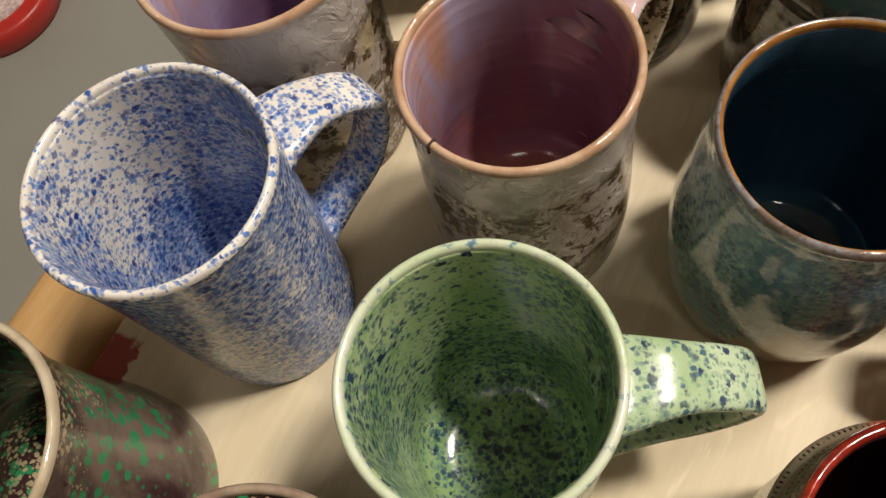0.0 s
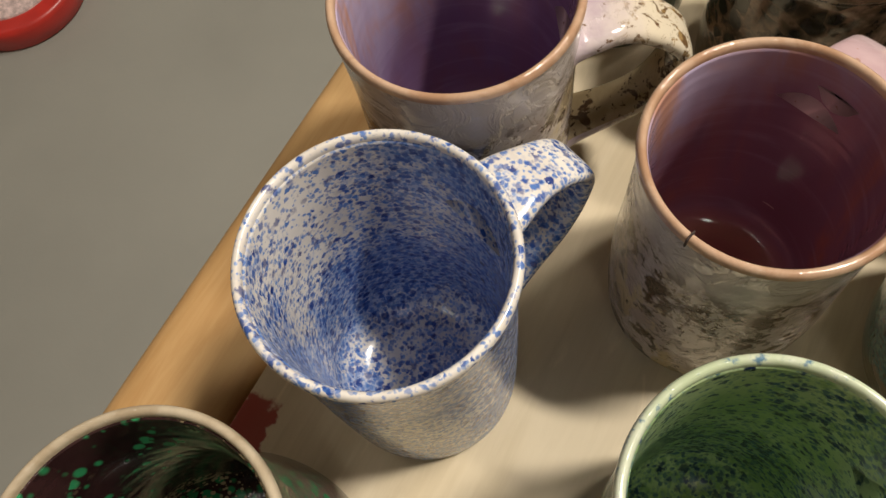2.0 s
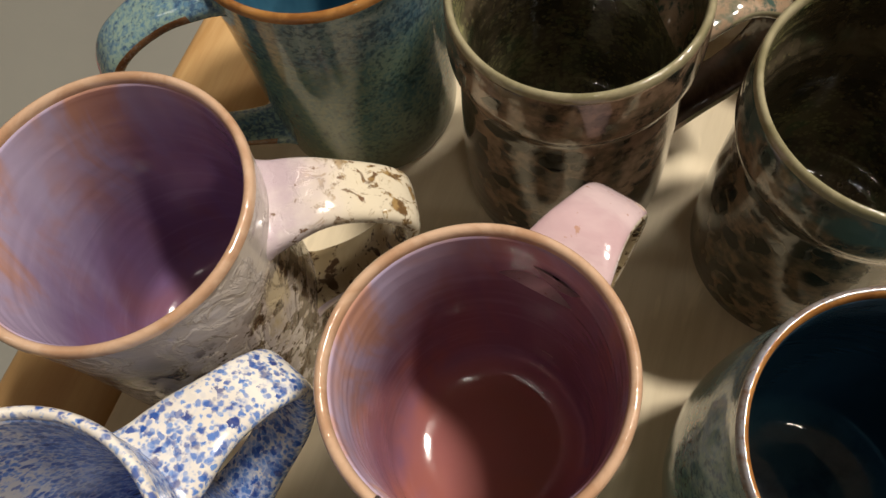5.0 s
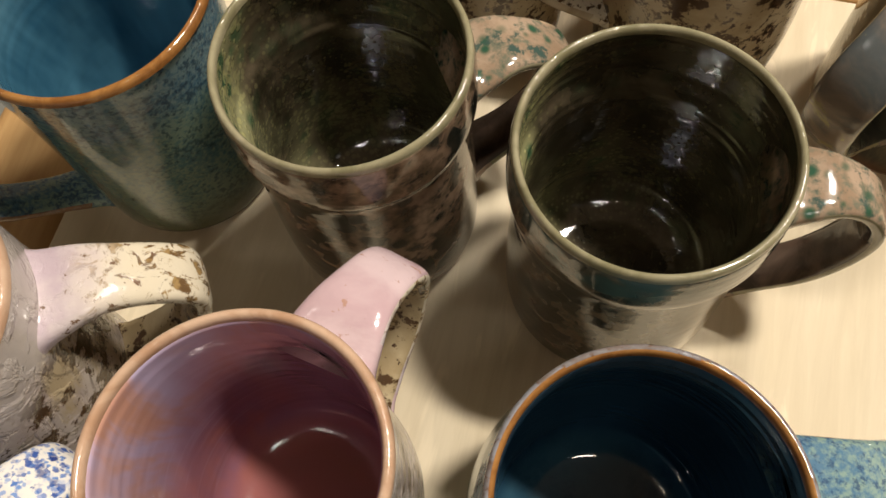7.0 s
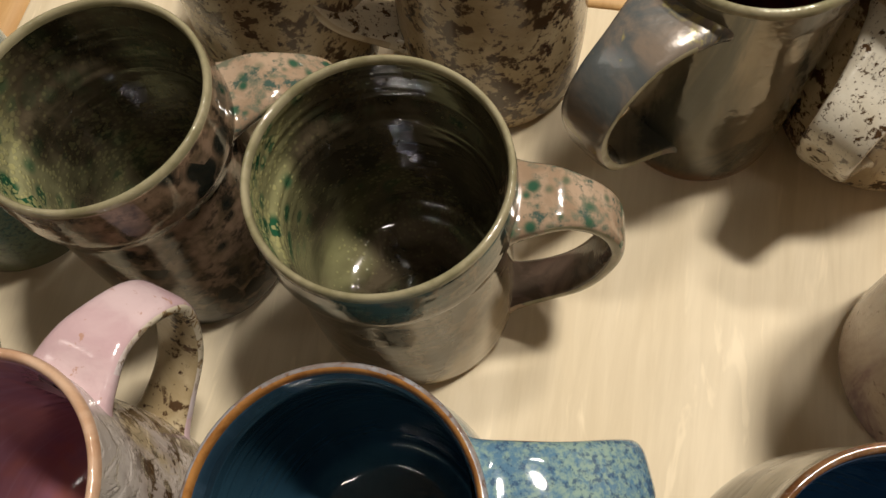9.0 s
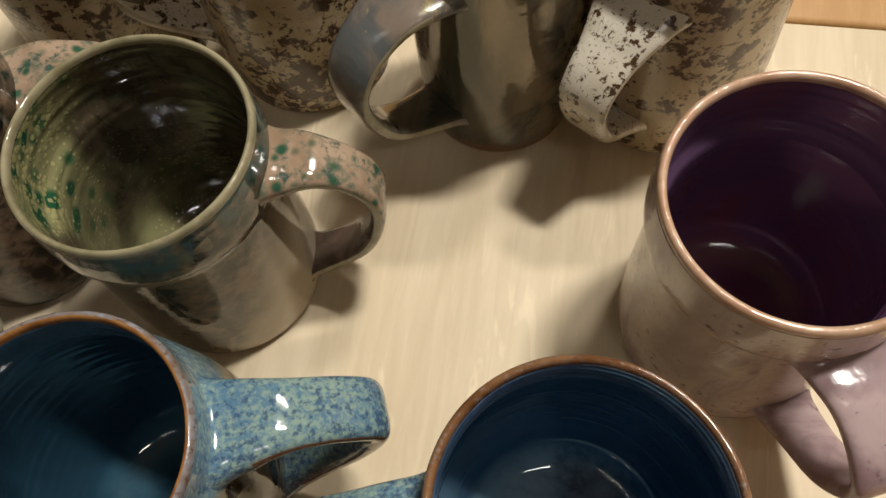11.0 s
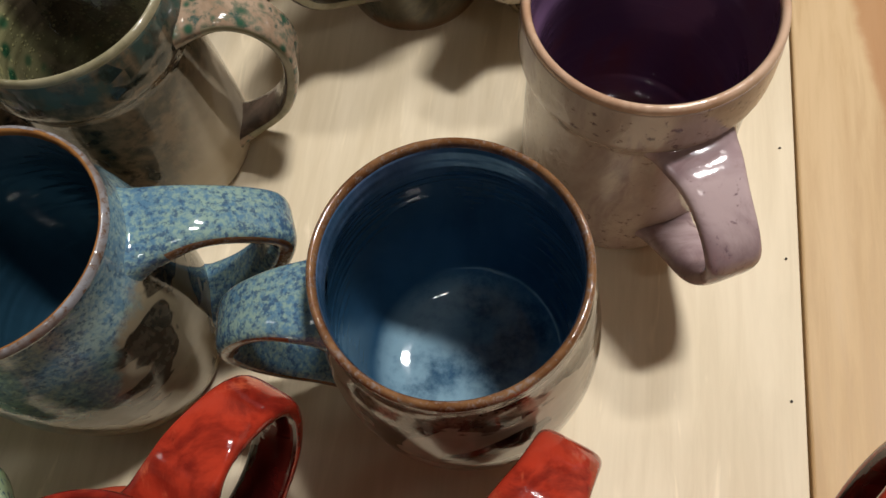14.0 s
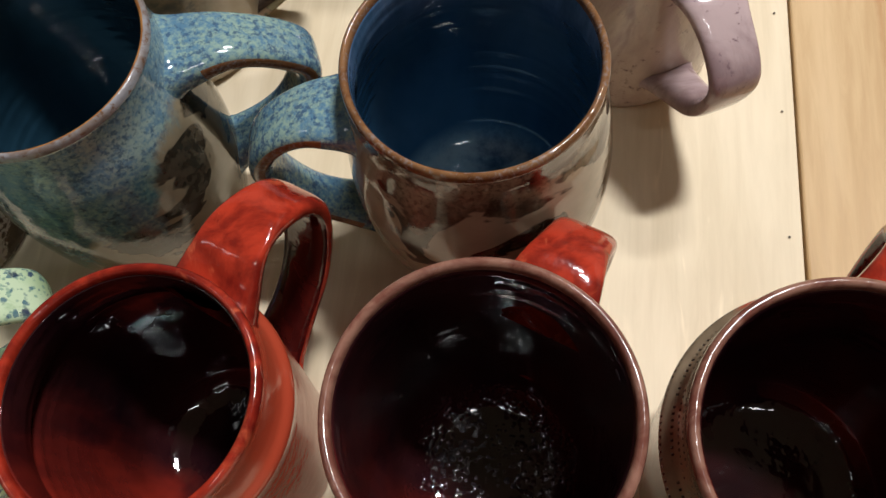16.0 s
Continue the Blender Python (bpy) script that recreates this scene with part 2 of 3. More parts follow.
EDGE, SEAM_L, SEAM_R, SEAM_B = -0.276, -0.221, 0.295, 0.403
part("panel", box_bm(SEAM_L + 0.0008, SEAM_R - 0.0008, -0.62, SEAM_B - 0.0008, -0.02, 0, 0.0012, 2), PLY, bench, "pale birch plywood panel with tack holes", False)
part("board", box_bm(EDGE, SEAM_L - 0.0008, -0.62, 0.56, -0.03, 0.0, 0.012, 5), PINE, bench, "pine edging board with rounded edge")
part("board", box_bm(SEAM_R + 0.0002, SEAM_R + 0.14, -0.62, 0.56, -0.03, 0.0, 0.0014, 3), KNOTTY, bench, "knotty pine edging board")
part("board", box_bm(SEAM_L + 0.001, SEAM_R - 0.001, SEAM_B + 0.0008, 0.56, -0.03, 0.0, 0.003, 3), PINE, bench, "pine edging board across the end")
HOLE = plain("tack_hole", (0.03, 0.022, 0.015), 0.8)
for x, y in ((0.353, 0.057), (0.376, 0.104), (0.326, 0.004), (0.399, 0.151), (0.302, -0.045)):
    p = to_local(x, y)
    hole = bmesh.new()
    bmesh.ops.create_circle(hole, cap_ends=True, segments=10, radius=0.00055, matrix=Matrix.Translation((p.x, p.y, 0.0004)))
    part("tack_hole", hole, HOLE, bench, "tiny dark tack hole", False)
for x in (EDGE + 0.03, SEAM_R + 0.09):
    for y in (-0.58, 0.5):
        part("leg", box_bm(x, x + 0.05, y, y + 0.05, FLOOR, -0.03, 0.003, 2), PINE, bench)

CONCRETE = plain("painted_concrete", (0.265, 0.262, 0.232), 0.55, 1.6, 0.08, 0.001, 40)
PLASTER = plain("wall_paint", (0.46, 0.385, 0.30), 0.7, 1.2, 0.04)
tagged(part("floor", box_bm(-3.2, 3.6, -3.0, 4.2, FLOOR - 0.1, FLOOR), CONCRETE, None, "", False), "smooth grey painted concrete floor", "floor", kind="structure")
tagged(part("ceiling", box_bm(-3.2, 3.6, -3.0, 4.2, CEIL, CEIL + 0.1), PLASTER, None, "", False), "plain off-white ceiling", "ceiling", kind="structure")
for name, b in (("wall_west", (-3.3, -3.2, -3.0, 4.2)), ("wall_east", (3.6, 3.7, -3.0, 4.2)), ("wall_south", (-3.3, 3.7, -3.1, -3.0)), ("wall_north", (-3.3, 3.7, 4.2, 4.3))):
    tagged(part(name, box_bm(*b, FLOOR, CEIL), PLASTER, None, "", False), "plain off-white painted wall", "wall", kind="structure")


# ---- mugs ----
RAW_CLAY = plain("raw_clay", (0.34, 0.21, 0.12), 0.75, 60, 0.25, 0.0004, 900)


def mug(name, label, x, y, h, r, prof, body, inside, lip, grips, ang, hand=None, flare=1.6, wall=0.0032, wob=0.004, rings=0.000025):
    """prof: (share of the height, share of the rim radius) from foot to rim. grips: handle glaze on top, inside, along the edges.
    hand: reach, top, bottom, width, thickness, peak."""
    root = new(name)
    root.matrix_world = pose(x, y, 0, 0, 0, ang)
    tagged(root, label, "mug", "mugs on the table")
    ph = x * 40 + y * 17
    pts = [(q.x, q.y) for q in spline([(b * r, a * h) for a, b in prof], 20)]
    zs, rs = [z for _, z in pts], [q for q, _ in pts]
    edge = 0.0028
    outer = [(0, 0.0015), (prof[0][1] * r * 0.80, 0.0015), (prof[0][1] * r * 0.86, 0.0)] + [(q, max(z, 0.0)) for q, z in pts if z < h - edge]
    top_r = r * 1.003
    outer.append((top_r, h - edge))
    part("body", lathe(outer, 104, wob, ph, rings * 0.5), body, root)
    inn = [(q - wall - 0.0012 * (1 - z / h), z) for q, z in pts if 0.018 < z < h - edge]
    fl = inn[0][0]
    base = [(0, 0.0065), (fl * 0.3, 0.0063), (fl * 0.55, 0.0064), (fl * 0.68, 0.0071), (fl * 0.80, 0.0086), (fl * 0.89, 0.0108), (fl * 0.95, 0.0135), (fl * 0.985, 0.0160)]
    inner = base + inn + [(top_r - wall, h - edge)]
    part("interior", lathe(inner, 104, wob, ph, rings * 2.0), inside, root)
    ringp = []
    for k in range(11):
        a = math.pi * k / 10
        ringp.append((top_r - wall / 2 + wall / 2 * math.cos(a), h - edge + edge * math.sin(a) ** 0.8))
    lips = lip if isinstance(lip, tuple) else (lip,)
    edge_ring = lathe(ringp, 104, wob, ph)
    if len(lips) > 1:
        for fc in edge_ring.faces:
            m = sum((v.co.to_2d().length for v in fc.verts)) / len(fc.verts)
            fc.material_index = 1 if m < top_r - wall * 0.55 else 0
    ring_part = part("rim", edge_ring, lips[0], root)
    for g in lips[1:]:
        ring_part.data.materials.append(g)
    ft = prof[0][1] * r
    part("foot", lathe([(ft * 0.82, 0.0006), (ft * 0.84, 0.0001), (ft * 0.985, 0.0001), (ft * 1.012, 0.0010), (ft * 1.014, 0.0020), (ft * 0.99, 0.0026)], 72, wob, ph), RAW_CLAY, root, "unglazed buff clay foot ring")
    if hand:
        reach, z1, z2, width, thick, peak = hand
        R1, R2 = float(np.interp(z1 * h, zs, rs)), float(np.interp(z2 * h, zs, rs))
        path = spline([(R1 - 0.0008, z1 * h), (R1 + reach * 0.42, peak * h), (r + reach * 0.86, (peak - 0.09) * h), (r + reach, (peak * 0.64 + z2 * 0.36) * h), (r + reach * 0.70, (peak * 0.27 + z2 * 0.73) * h), (R2 - 0.0008, z2 * h)], 20)
        grip = part("handle", strap(path, width, flare, thick * 1.15, lambda z: float(np.interp(z, zs, rs)), h), grips[0], root)
        for g in grips[1:]:
            grip.data.materials.append(g)
    return root


def stamped(name, lo, hi, dark, red):
    """A tan body with rows of small stamped dashes."""
    n = Nodes(name)
    xyz = n.node("ShaderNodeSeparateXYZ", {0: n.co}).outputs
    ang = n.math("ARCTAN2", xyz[1], xyz[0])
    row = n.math("MULTIPLY", xyz[2], 300)
    u = n.math("FRACT", n.math("MULTIPLY_ADD", n.math("FLOOR", row), 0.37, n.math("MULTIPLY", ang, 24)))
    v = n.math("FRACT", row)
    m = n.math("MULTIPLY", n.ramp(n.math("ABSOLUTE", n.math("SUBTRACT", u, 0.5)), 0.14, 0.24, 1, 0), n.ramp(n.math("ABSOLUTE", n.math("SUBTRACT", v, 0.5)), 0.10, 0.20, 1, 0))
    m = n.math("MULTIPLY", m, n.ramp(n.noise(160, 2), 0.38, 0.5))
    col = n.mix(n.ramp(n.noise(40, 4), 0.35, 0.65), lo, hi)
    col = n.mix(m, col, dark)
    side = n.ramp(n.math("MULTIPLY_ADD", n.math("SUBTRACT", n.noise(40, 4), 0.5), 0.03, n.math("MULTIPLY_ADD", xyz[1], -0.6, xyz[0])), -0.004, 0.006)
    col = n.mix(side, col, red)
    m = n.math("MULTIPLY", m, n.math("SUBTRACT", 1.0, side))
    h = n.math("SUBTRACT", n.math("MULTIPLY", n.noise(120, 3), 0.3), m)
    return n.done(col, 0.16, h, 0.0012, 0.6, spec=0.7)


def speckled(name, lo, hi, wash, layers, mid, swing, z_dense=0.0, z_top=0.09, side=(0, 0), floor=0.0, rough=0.2):
    """Pale glaze with spattered dots, thick in some places and sparse in others.
    layers: colour, cells a metre, dot size, share of the density. side: where it thins out. floor: density added on the bottom inside."""
    n = Nodes(name)
    z = n.height()
    xyz = n.node("ShaderNodeSeparateXYZ", {0: n.co}).outputs
    dens = n.math("MULTIPLY_ADD", n.ramp(n.noise(19, 3, 0.55, None, 0.5), 0.34, 0.66, -1.0, 1.0), swing, mid)
    if z_dense:
        dens = n.math("ADD", dens, n.math("MULTIPLY", n.ramp(z, z_top, 0.035, 0.0, z_dense), n.ramp(z, 0.006, 0.022)))
    if floor:
        dens = n.math("ADD", dens, n.ramp(z, 0.014, 0.008, 0.0, floor))
    if side != (0, 0):
        dens = n.math("SUBTRACT", dens, n.math("MULTIPLY_ADD", xyz[0], side[0], n.math("MULTIPLY", xyz[1], side[1])))
    col = n.mix(n.ramp(n.noise(30, 4), 0.36, 0.64), lo, hi)
    smear = n.noise(210, 4, 0.65, n.mapped((1, 1, 0.8), (1, 2, 3)), 0.4)
    lim = n.math("SUBTRACT", 0.80, n.math("MULTIPLY", dens, 0.36))
    col = n.mix(n.math("MULTIPLY", n.ramp(n.math("SUBTRACT", smear, lim), -0.08, 0.14), 0.7), col, wash)
    wob = n.node("ShaderNodeTexNoise", {"Vector": n.co, "Scale": 600.0, "Detail": 3.0}).outputs["Color"]
    wob = n.node("ShaderNodeVectorMath", {0: wob, 1: (0.5, 0.5, 0.5)}, operation="SUBTRACT").outputs[0]
    bump = n.noise(110, 3)
    for k, (c, sc, size, share) in enumerate(layers):
        co = n.node("ShaderNodeVectorMath", {0: wob, 1: (1.0 / sc,) * 3, 2: n.mapped((1, 1, 1), (k * 1.3, k * 0.7, k * 2.1))}, operation="MULTIPLY_ADD").outputs[0]
        v = n.node("ShaderNodeTexVoronoi", {"Vector": co, "Scale": float(sc)})
        rgb = n.node("ShaderNodeSeparateColor", {0: v.outputs["Color"]}).outputs
        on = n.ramp(n.math("SUBTRACT", n.math("MULTIPLY", dens, share), rgb[0]), -0.03, 0.06)
        big = n.math("MULTIPLY_ADD", rgb[1], size * 0.7, size * 0.55)
        dot = n.math("MULTIPLY", n.ramp(n.math("SUBTRACT", big, v.outputs["Distance"]), -0.13, 0.19), on)
        col = n.mix(n.math("MULTIPLY", dot, n.math("MULTIPLY_ADD", rgb[2], 0.35, 0.65)), col, c)
    return n.done(col, n.ramp(n.noise(24, 3), 0.3, 0.7, rough * 0.8, rough * 1.25), bump, 0.0010, 0.25, spec=0.6)


WHITE_LO, WHITE_HI, WASH = (0.66, 0.61, 0.55), (0.79, 0.75, 0.69), (0.26, 0.36, 0.62)
BLUES = (((0.16, 0.28, 0.57), 760, 0.54, 0.85), ((0.08, 0.18, 0.48), 520, 0.54, 0.80), ((0.025, 0.08, 0.32), 430, 0.52, 0.72), ((0.012, 0.035, 0.20), 290, 0.42, 0.50))
SPECK_BLUE = speckled("white_glaze_blue_speckle", WHITE_LO, WHITE_HI, WASH, BLUES, 1.0, 0.30)
SPECK_BLUE_GRIP = speckled("white_handle_blue_speckle", WHITE_LO, WHITE_HI, WASH, BLUES, 0.72, 0.26)
SPECK_BLUE_IN = speckled("white_inside_blue_speckle", WHITE_LO, WHITE_HI, WASH, BLUES, 0.86, 0.42, 0.55, 0.10, (-4.5, 3.5), 0.05)
SPECK_RIM = speckled("white_rim_blue_specks", WHITE_LO, WHITE_HI, WASH, BLUES, 0.34, 0.20)
GREENS = (((0.20, 0.31, 0.24), 700, 0.54, 0.9), ((0.06, 0.13, 0.17), 480, 0.52, 0.75), ((0.018, 0.04, 0.11), 400, 0.52, 0.6), ((0.008, 0.018, 0.06), 260, 0.42, 0.40))
GREEN_LO, GREEN_HI, GREEN_WASH = (0.29, 0.43, 0.18), (0.45, 0.57, 0.31), (0.15, 0.28, 0.09)
SPECK_GREEN = speckled("green_glaze_blue_speckle", (0.33, 0.45, 0.25), (0.48, 0.58, 0.39), (0.20, 0.33, 0.17), GREENS, 0.70, 0.36)
SPECK_GREEN_IN = speckled("green_inside_blue_speckle", GREEN_LO, GREEN_HI, GREEN_WASH, GREENS, 0.70, 0.40, 0.15, 0.09, (-4.0, 0.0), 0.35)
GREEN_RIM = glaze("pale_green_rim", (0.50, 0.58, 0.38), (0.64, 0.68, 0.54), 50, specks=(((0.12, 0.22, 0.30), 300, 0.30, dict(spread=0.9, warp=0.5, soft=0.3)),), rough=0.1)
GOLD = (0.42, 0.34, 0.20)
SPOTS_MAROON = (((0.03, 0.25, 0.10), 260, 0.36, dict(spread=0.95, cluster=22, grain=True, soft=0.25, stretch=(1, 1, 0.8))), (GOLD, 560, 0.34, dict(seed=3.0, spread=0.85, cluster=30, grain=True, gate=True)))
MAROON = (((0.03, 0.26, 0.11), 120, 0.30, dict(spread=0.85, warp=0.8, cluster=30)), (GOLD, 500, 0.30, dict(seed=3.0, spread=0.85, warp=0.4, cluster=30, grain=True)))
MAROON = glaze("maroon_glaze_green_spots", (0.010, 0.004, 0.005), (0.05, 0.022, 0.022), 26, specks=SPOTS_MAROON, rough=0.16)
MAROON_OUT = glaze("maroon_tan_glaze_green_spots", (0.05, 0.022, 0.024), (0.20, 0.14, 0.11), 24, specks=SPOTS_MAROON, rough=0.16)
TAN_RIM = glaze("tan_rim", (0.38, 0.30, 0.20), (0.52, 0.44, 0.32), 60, rough=0.13)
BROWN_TAN_RIM = glaze("brown_tan_rim", (0.24, 0.16, 0.12), (0.36, 0.28, 0.20), 60, specks=(((0.08, 0.25, 0.13), 130, 0.25, dict(spread=0.9)),), rough=0.13)


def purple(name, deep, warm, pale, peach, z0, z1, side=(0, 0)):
    """A streaky purple glaze that breaks pale towards the rim. side: the wall whose light is painted in as more pale
    glaze.
    """
    n = Nodes(name)
    flow = n.mapped((1, 1, 0.3))
    col = n.mix(n.ramp(n.noise(16, 4, 0.6, n.mapped((1, 1, 0.5)), 0.8), 0.42, 0.66), deep, warm)
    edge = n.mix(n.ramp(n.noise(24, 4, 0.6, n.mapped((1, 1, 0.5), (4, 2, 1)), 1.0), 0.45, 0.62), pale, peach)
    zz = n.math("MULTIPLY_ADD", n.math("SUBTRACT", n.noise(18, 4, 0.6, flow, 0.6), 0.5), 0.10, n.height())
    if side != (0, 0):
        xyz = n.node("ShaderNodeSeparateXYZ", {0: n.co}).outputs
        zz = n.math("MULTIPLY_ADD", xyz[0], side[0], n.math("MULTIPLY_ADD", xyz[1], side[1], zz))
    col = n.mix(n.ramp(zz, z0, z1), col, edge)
    wash = n.node("ShaderNodeTexNoise", {"Vector": n.mapped((22, 22, 170)), "Scale": 1.0, "Detail": 4.0, "Distortion": 0.6}).outputs["Fac"]
    col = n.mix(n.ramp(wash, 0.5, 0.8, 0, 0.22), col, pale)
    col = n.mix(n.ramp(n.height(), 0.014, 0.007, 0, 0.8), col, warm)
    h = n.math("MULTIPLY_ADD", wash, 0.4, n.noise(60, 3))
    return n.done(col, n.ramp(n.noise(20, 3), 0.3, 0.7, 0.08, 0.17), h, 0.0010, 0.3, spec=0.55)


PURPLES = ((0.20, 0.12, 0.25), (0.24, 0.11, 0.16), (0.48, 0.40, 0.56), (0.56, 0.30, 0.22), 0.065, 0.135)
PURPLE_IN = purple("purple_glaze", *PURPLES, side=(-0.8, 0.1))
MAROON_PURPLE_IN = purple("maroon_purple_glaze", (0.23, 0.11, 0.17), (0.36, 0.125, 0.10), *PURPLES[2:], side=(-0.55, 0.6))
PURPLE_DARK = purple("dark_purple_glaze", (0.125, 0.07, 0.145), (0.18, 0.065, 0.095), (0.24, 0.14, 0.24), (0.28, 0.10, 0.10), 0.075, 0.16)
PINK_RIM = glaze("pink_tan_rim", (0.43, 0.255, 0.155), (0.57, 0.39, 0.27), 60, rough=0.1)
BROWN = (0.075, 0.040, 0.018)
BODY_PINK = glaze("cream_lavender_carved_body", (0.35, 0.275, 0.24), (0.57, 0.49, 0.44), 26, stretch=(1, 1, 0.5), streak=((0.46, 0.36, 0.22), 22, 0.50, 0.62),
                  specks=((BROWN, 115, 0.51, dict(spread=0.9, warp=0.9, cluster=19)), ((0.10, 0.06, 0.03), 300, 0.36, dict(seed=6.0, spread=0.9, warp=0.6, cluster=21))), top=((0.56, 0.50, 0.46), 0.080, 0.10, 0.03), relief=1.1, rough=0.13, bump=0.4)
BODY_CREAM = glaze("cream_pink_glaze_body", (0.36, 0.27, 0.23), (0.58, 0.48, 0.40), 20, stretch=(1, 1, 0.4), streak=((0.28, 0.19, 0.20), 26, 0.50, 0.66),
                   specks=(((0.16, 0.10, 0.10), 300, 0.20, dict(spread=0.95, warp=0.6, cluster=26, soft=0.25)),), rough=0.14, relief=0.2)
PINK_HANDLE = glaze("pink_glaze_handle", (0.50, 0.34, 0.36), (0.62, 0.47, 0.48), 30, specks=(((0.44, 0.26, 0.20), 320, 0.16, dict(spread=0.9, warp=0.6, cluster=30)),), rough=0.12)
MAUVE_HANDLE = glaze("mauve_glaze_handle", (0.28, 0.195, 0.205), (0.47, 0.36, 0.36), 34, streak=((0.22, 0.14, 0.14), 44, 0.53, 0.72), bump=0.15, specks=(((0.16, 0.10, 0.12), 300, 0.20, dict(spread=0.9, warp=0.9, cluster=40, stretch=(1, 1, 0.6), soft=0.2)),), rough=0.12)
SPOTS_CREAM = ((BROWN, 140, 0.49, dict(spread=0.85, warp=0.8, cluster=26)), ((0.06, 0.03, 0.018), 330, 0.34, dict(seed=4.0, spread=0.9, warp=0.6, cluster=36)))
CREAM_SPOT = glaze("cream_glaze_brown_spots", (0.37, 0.28, 0.155), (0.54, 0.44, 0.28), 30, specks=SPOTS_CREAM, rough=0.2)
CREAM_PLUM = glaze("cream_glaze_brown_spots_plum_runs", (0.40, 0.31, 0.19), (0.58, 0.48, 0.32), 30, stretch=(1, 1, 0.3), streak=((0.10, 0.04, 0.05), 26, 0.54, 0.64), specks=SPOTS_CREAM, rough=0.2)
SPOT_HANDLE = glaze("cream_handle_fine_brown_spots", (0.62, 0.56, 0.44), (0.72, 0.67, 0.56), 30, specks=((BROWN, 300, 0.36, dict(spread=0.9, warp=0.7, cluster=60)), ((0.08, 0.045, 0.02), 800, 0.28, dict(seed=4.0, spread=0.9, warp=0.6))), rough=0.16)


def stained_handle(name):
    """Lavender-cream at the root, cream with brown lichen-like stains towards the bend and below."""
    n = Nodes(name)
    x = n.node("ShaderNodeSeparateXYZ", {0: n.co}).outputs[0]
    far = n.ramp(n.math("MULTIPLY_ADD", n.math("SUBTRACT", n.noise(70, 4), 0.5), 0.02, x), 0.048, 0.066)
    col = n.mix(far, n.mix(n.ramp(n.noise(40, 4), 0.4, 0.6), (0.50, 0.40, 0.44), (0.62, 0.54, 0.52)), (0.66, 0.58, 0.44))
    lichen = n.ramp(n.noise(150, 6, 0.7, None, 1.2), 0.50, 0.58)
    col = n.mix(n.math("MULTIPLY", lichen, far), col, n.mix(n.ramp(n.noise(300, 3), 0.4, 0.6), (0.34, 0.22, 0.09), (0.14, 0.08, 0.035)))
    col = n.mix(n.dots(330, 0.22, spread=0.95, warp=0.8, cluster=40), col, (0.16, 0.09, 0.05))
    return n.done(col, 0.14, n.math("MULTIPLY_ADD", lichen, -0.4, n.noise(120, 3)), 0.0010, 0.35, spec=0.6)


CREAM_HANDLE = stained_handle("cream_handle_brown_stains")


def blue_inside(name, deep, mid, pale, pool):
    """Deep blue glaze with brushed paler washes and a pool in the foot."""
    n = Nodes(name)
    col = n.mix(n.ramp(n.noise(18, 4, 0.6, n.mapped((1, 1, 0.35)), 0.5), 0.35, 0.65), deep, mid)
    wash = n.node("ShaderNodeTexNoise", {"Vector": n.mapped((30, 30, 9)), "Scale": 1.0, "Detail": 6.0, "Roughness": 0.7}).outputs["Fac"]
    top = n.ramp(n.math("MULTIPLY_ADD", n.noise(30, 3), 0.03, n.height()), 0.090, 0.140)
    col = n.mix(n.math("MULTIPLY", top, n.ramp(wash, 0.4, 0.65, 0.2, 1.0)), col, pale)
    col = n.mix(n.math("MULTIPLY", n.ramp(n.height(), 0.016, 0.007), n.ramp(n.noise(45, 5, 0.65), 0.32, 0.62)), col, pool)
    rg = n.node("ShaderNodeTexNoise", {"Vector": n.mapped((4, 4, 300)), "Scale": 1.0, "Detail": 2.0}).outputs["Fac"]
    return n.done(col, 0.06, n.math("MULTIPLY_ADD", rg, 0.35, n.noise(60, 2)), 0.0009, 0.35, spec=0.6, ior=1.5)


NAVY_IN = blue_inside("deep_blue_glaze", (0.014, 0.040, 0.068), (0.026, 0.074, 0.118), (0.08, 0.14, 0.22), (0.045, 0.11, 0.15))
BLUE_IN = blue_inside("blue_glaze", (0.014, 0.055, 0.115), (0.034, 0.105, 0.20), (0.16, 0.24, 0.42), (0.24, 0.38, 0.47))
SKY_IN = blue_inside("bright_blue_glaze", (0.02, 0.09, 0.16), (0.08, 0.23, 0.33), (0.20, 0.40, 0.50), (0.06, 0.17, 0.25))
BROWN_RIM = glaze("brown_rim", (0.12, 0.05, 0.018), (0.21, 0.105, 0.045), 90, specks=(((0.22, 0.17, 0.15), 900, 0.36, dict(spread=0.85, warp=0.6, cluster=60, soft=0.5)),), rough=0.1)
ORANGE_LIP = glaze("orange_brown_lip", (0.22, 0.09, 0.025), (0.36, 0.17, 0.05), 120, rough=0.1)
BLUE_LIP = glaze("grey_blue_lip", (0.17, 0.13, 0.11), (0.26, 0.26, 0.28), 110, specks=(((0.13, 0.07, 0.04), 520, 0.36, dict(warp=0.5, soft=0.3)),), rough=0.1)
TWO_LIPS = (BLUE_LIP, ORANGE_LIP)


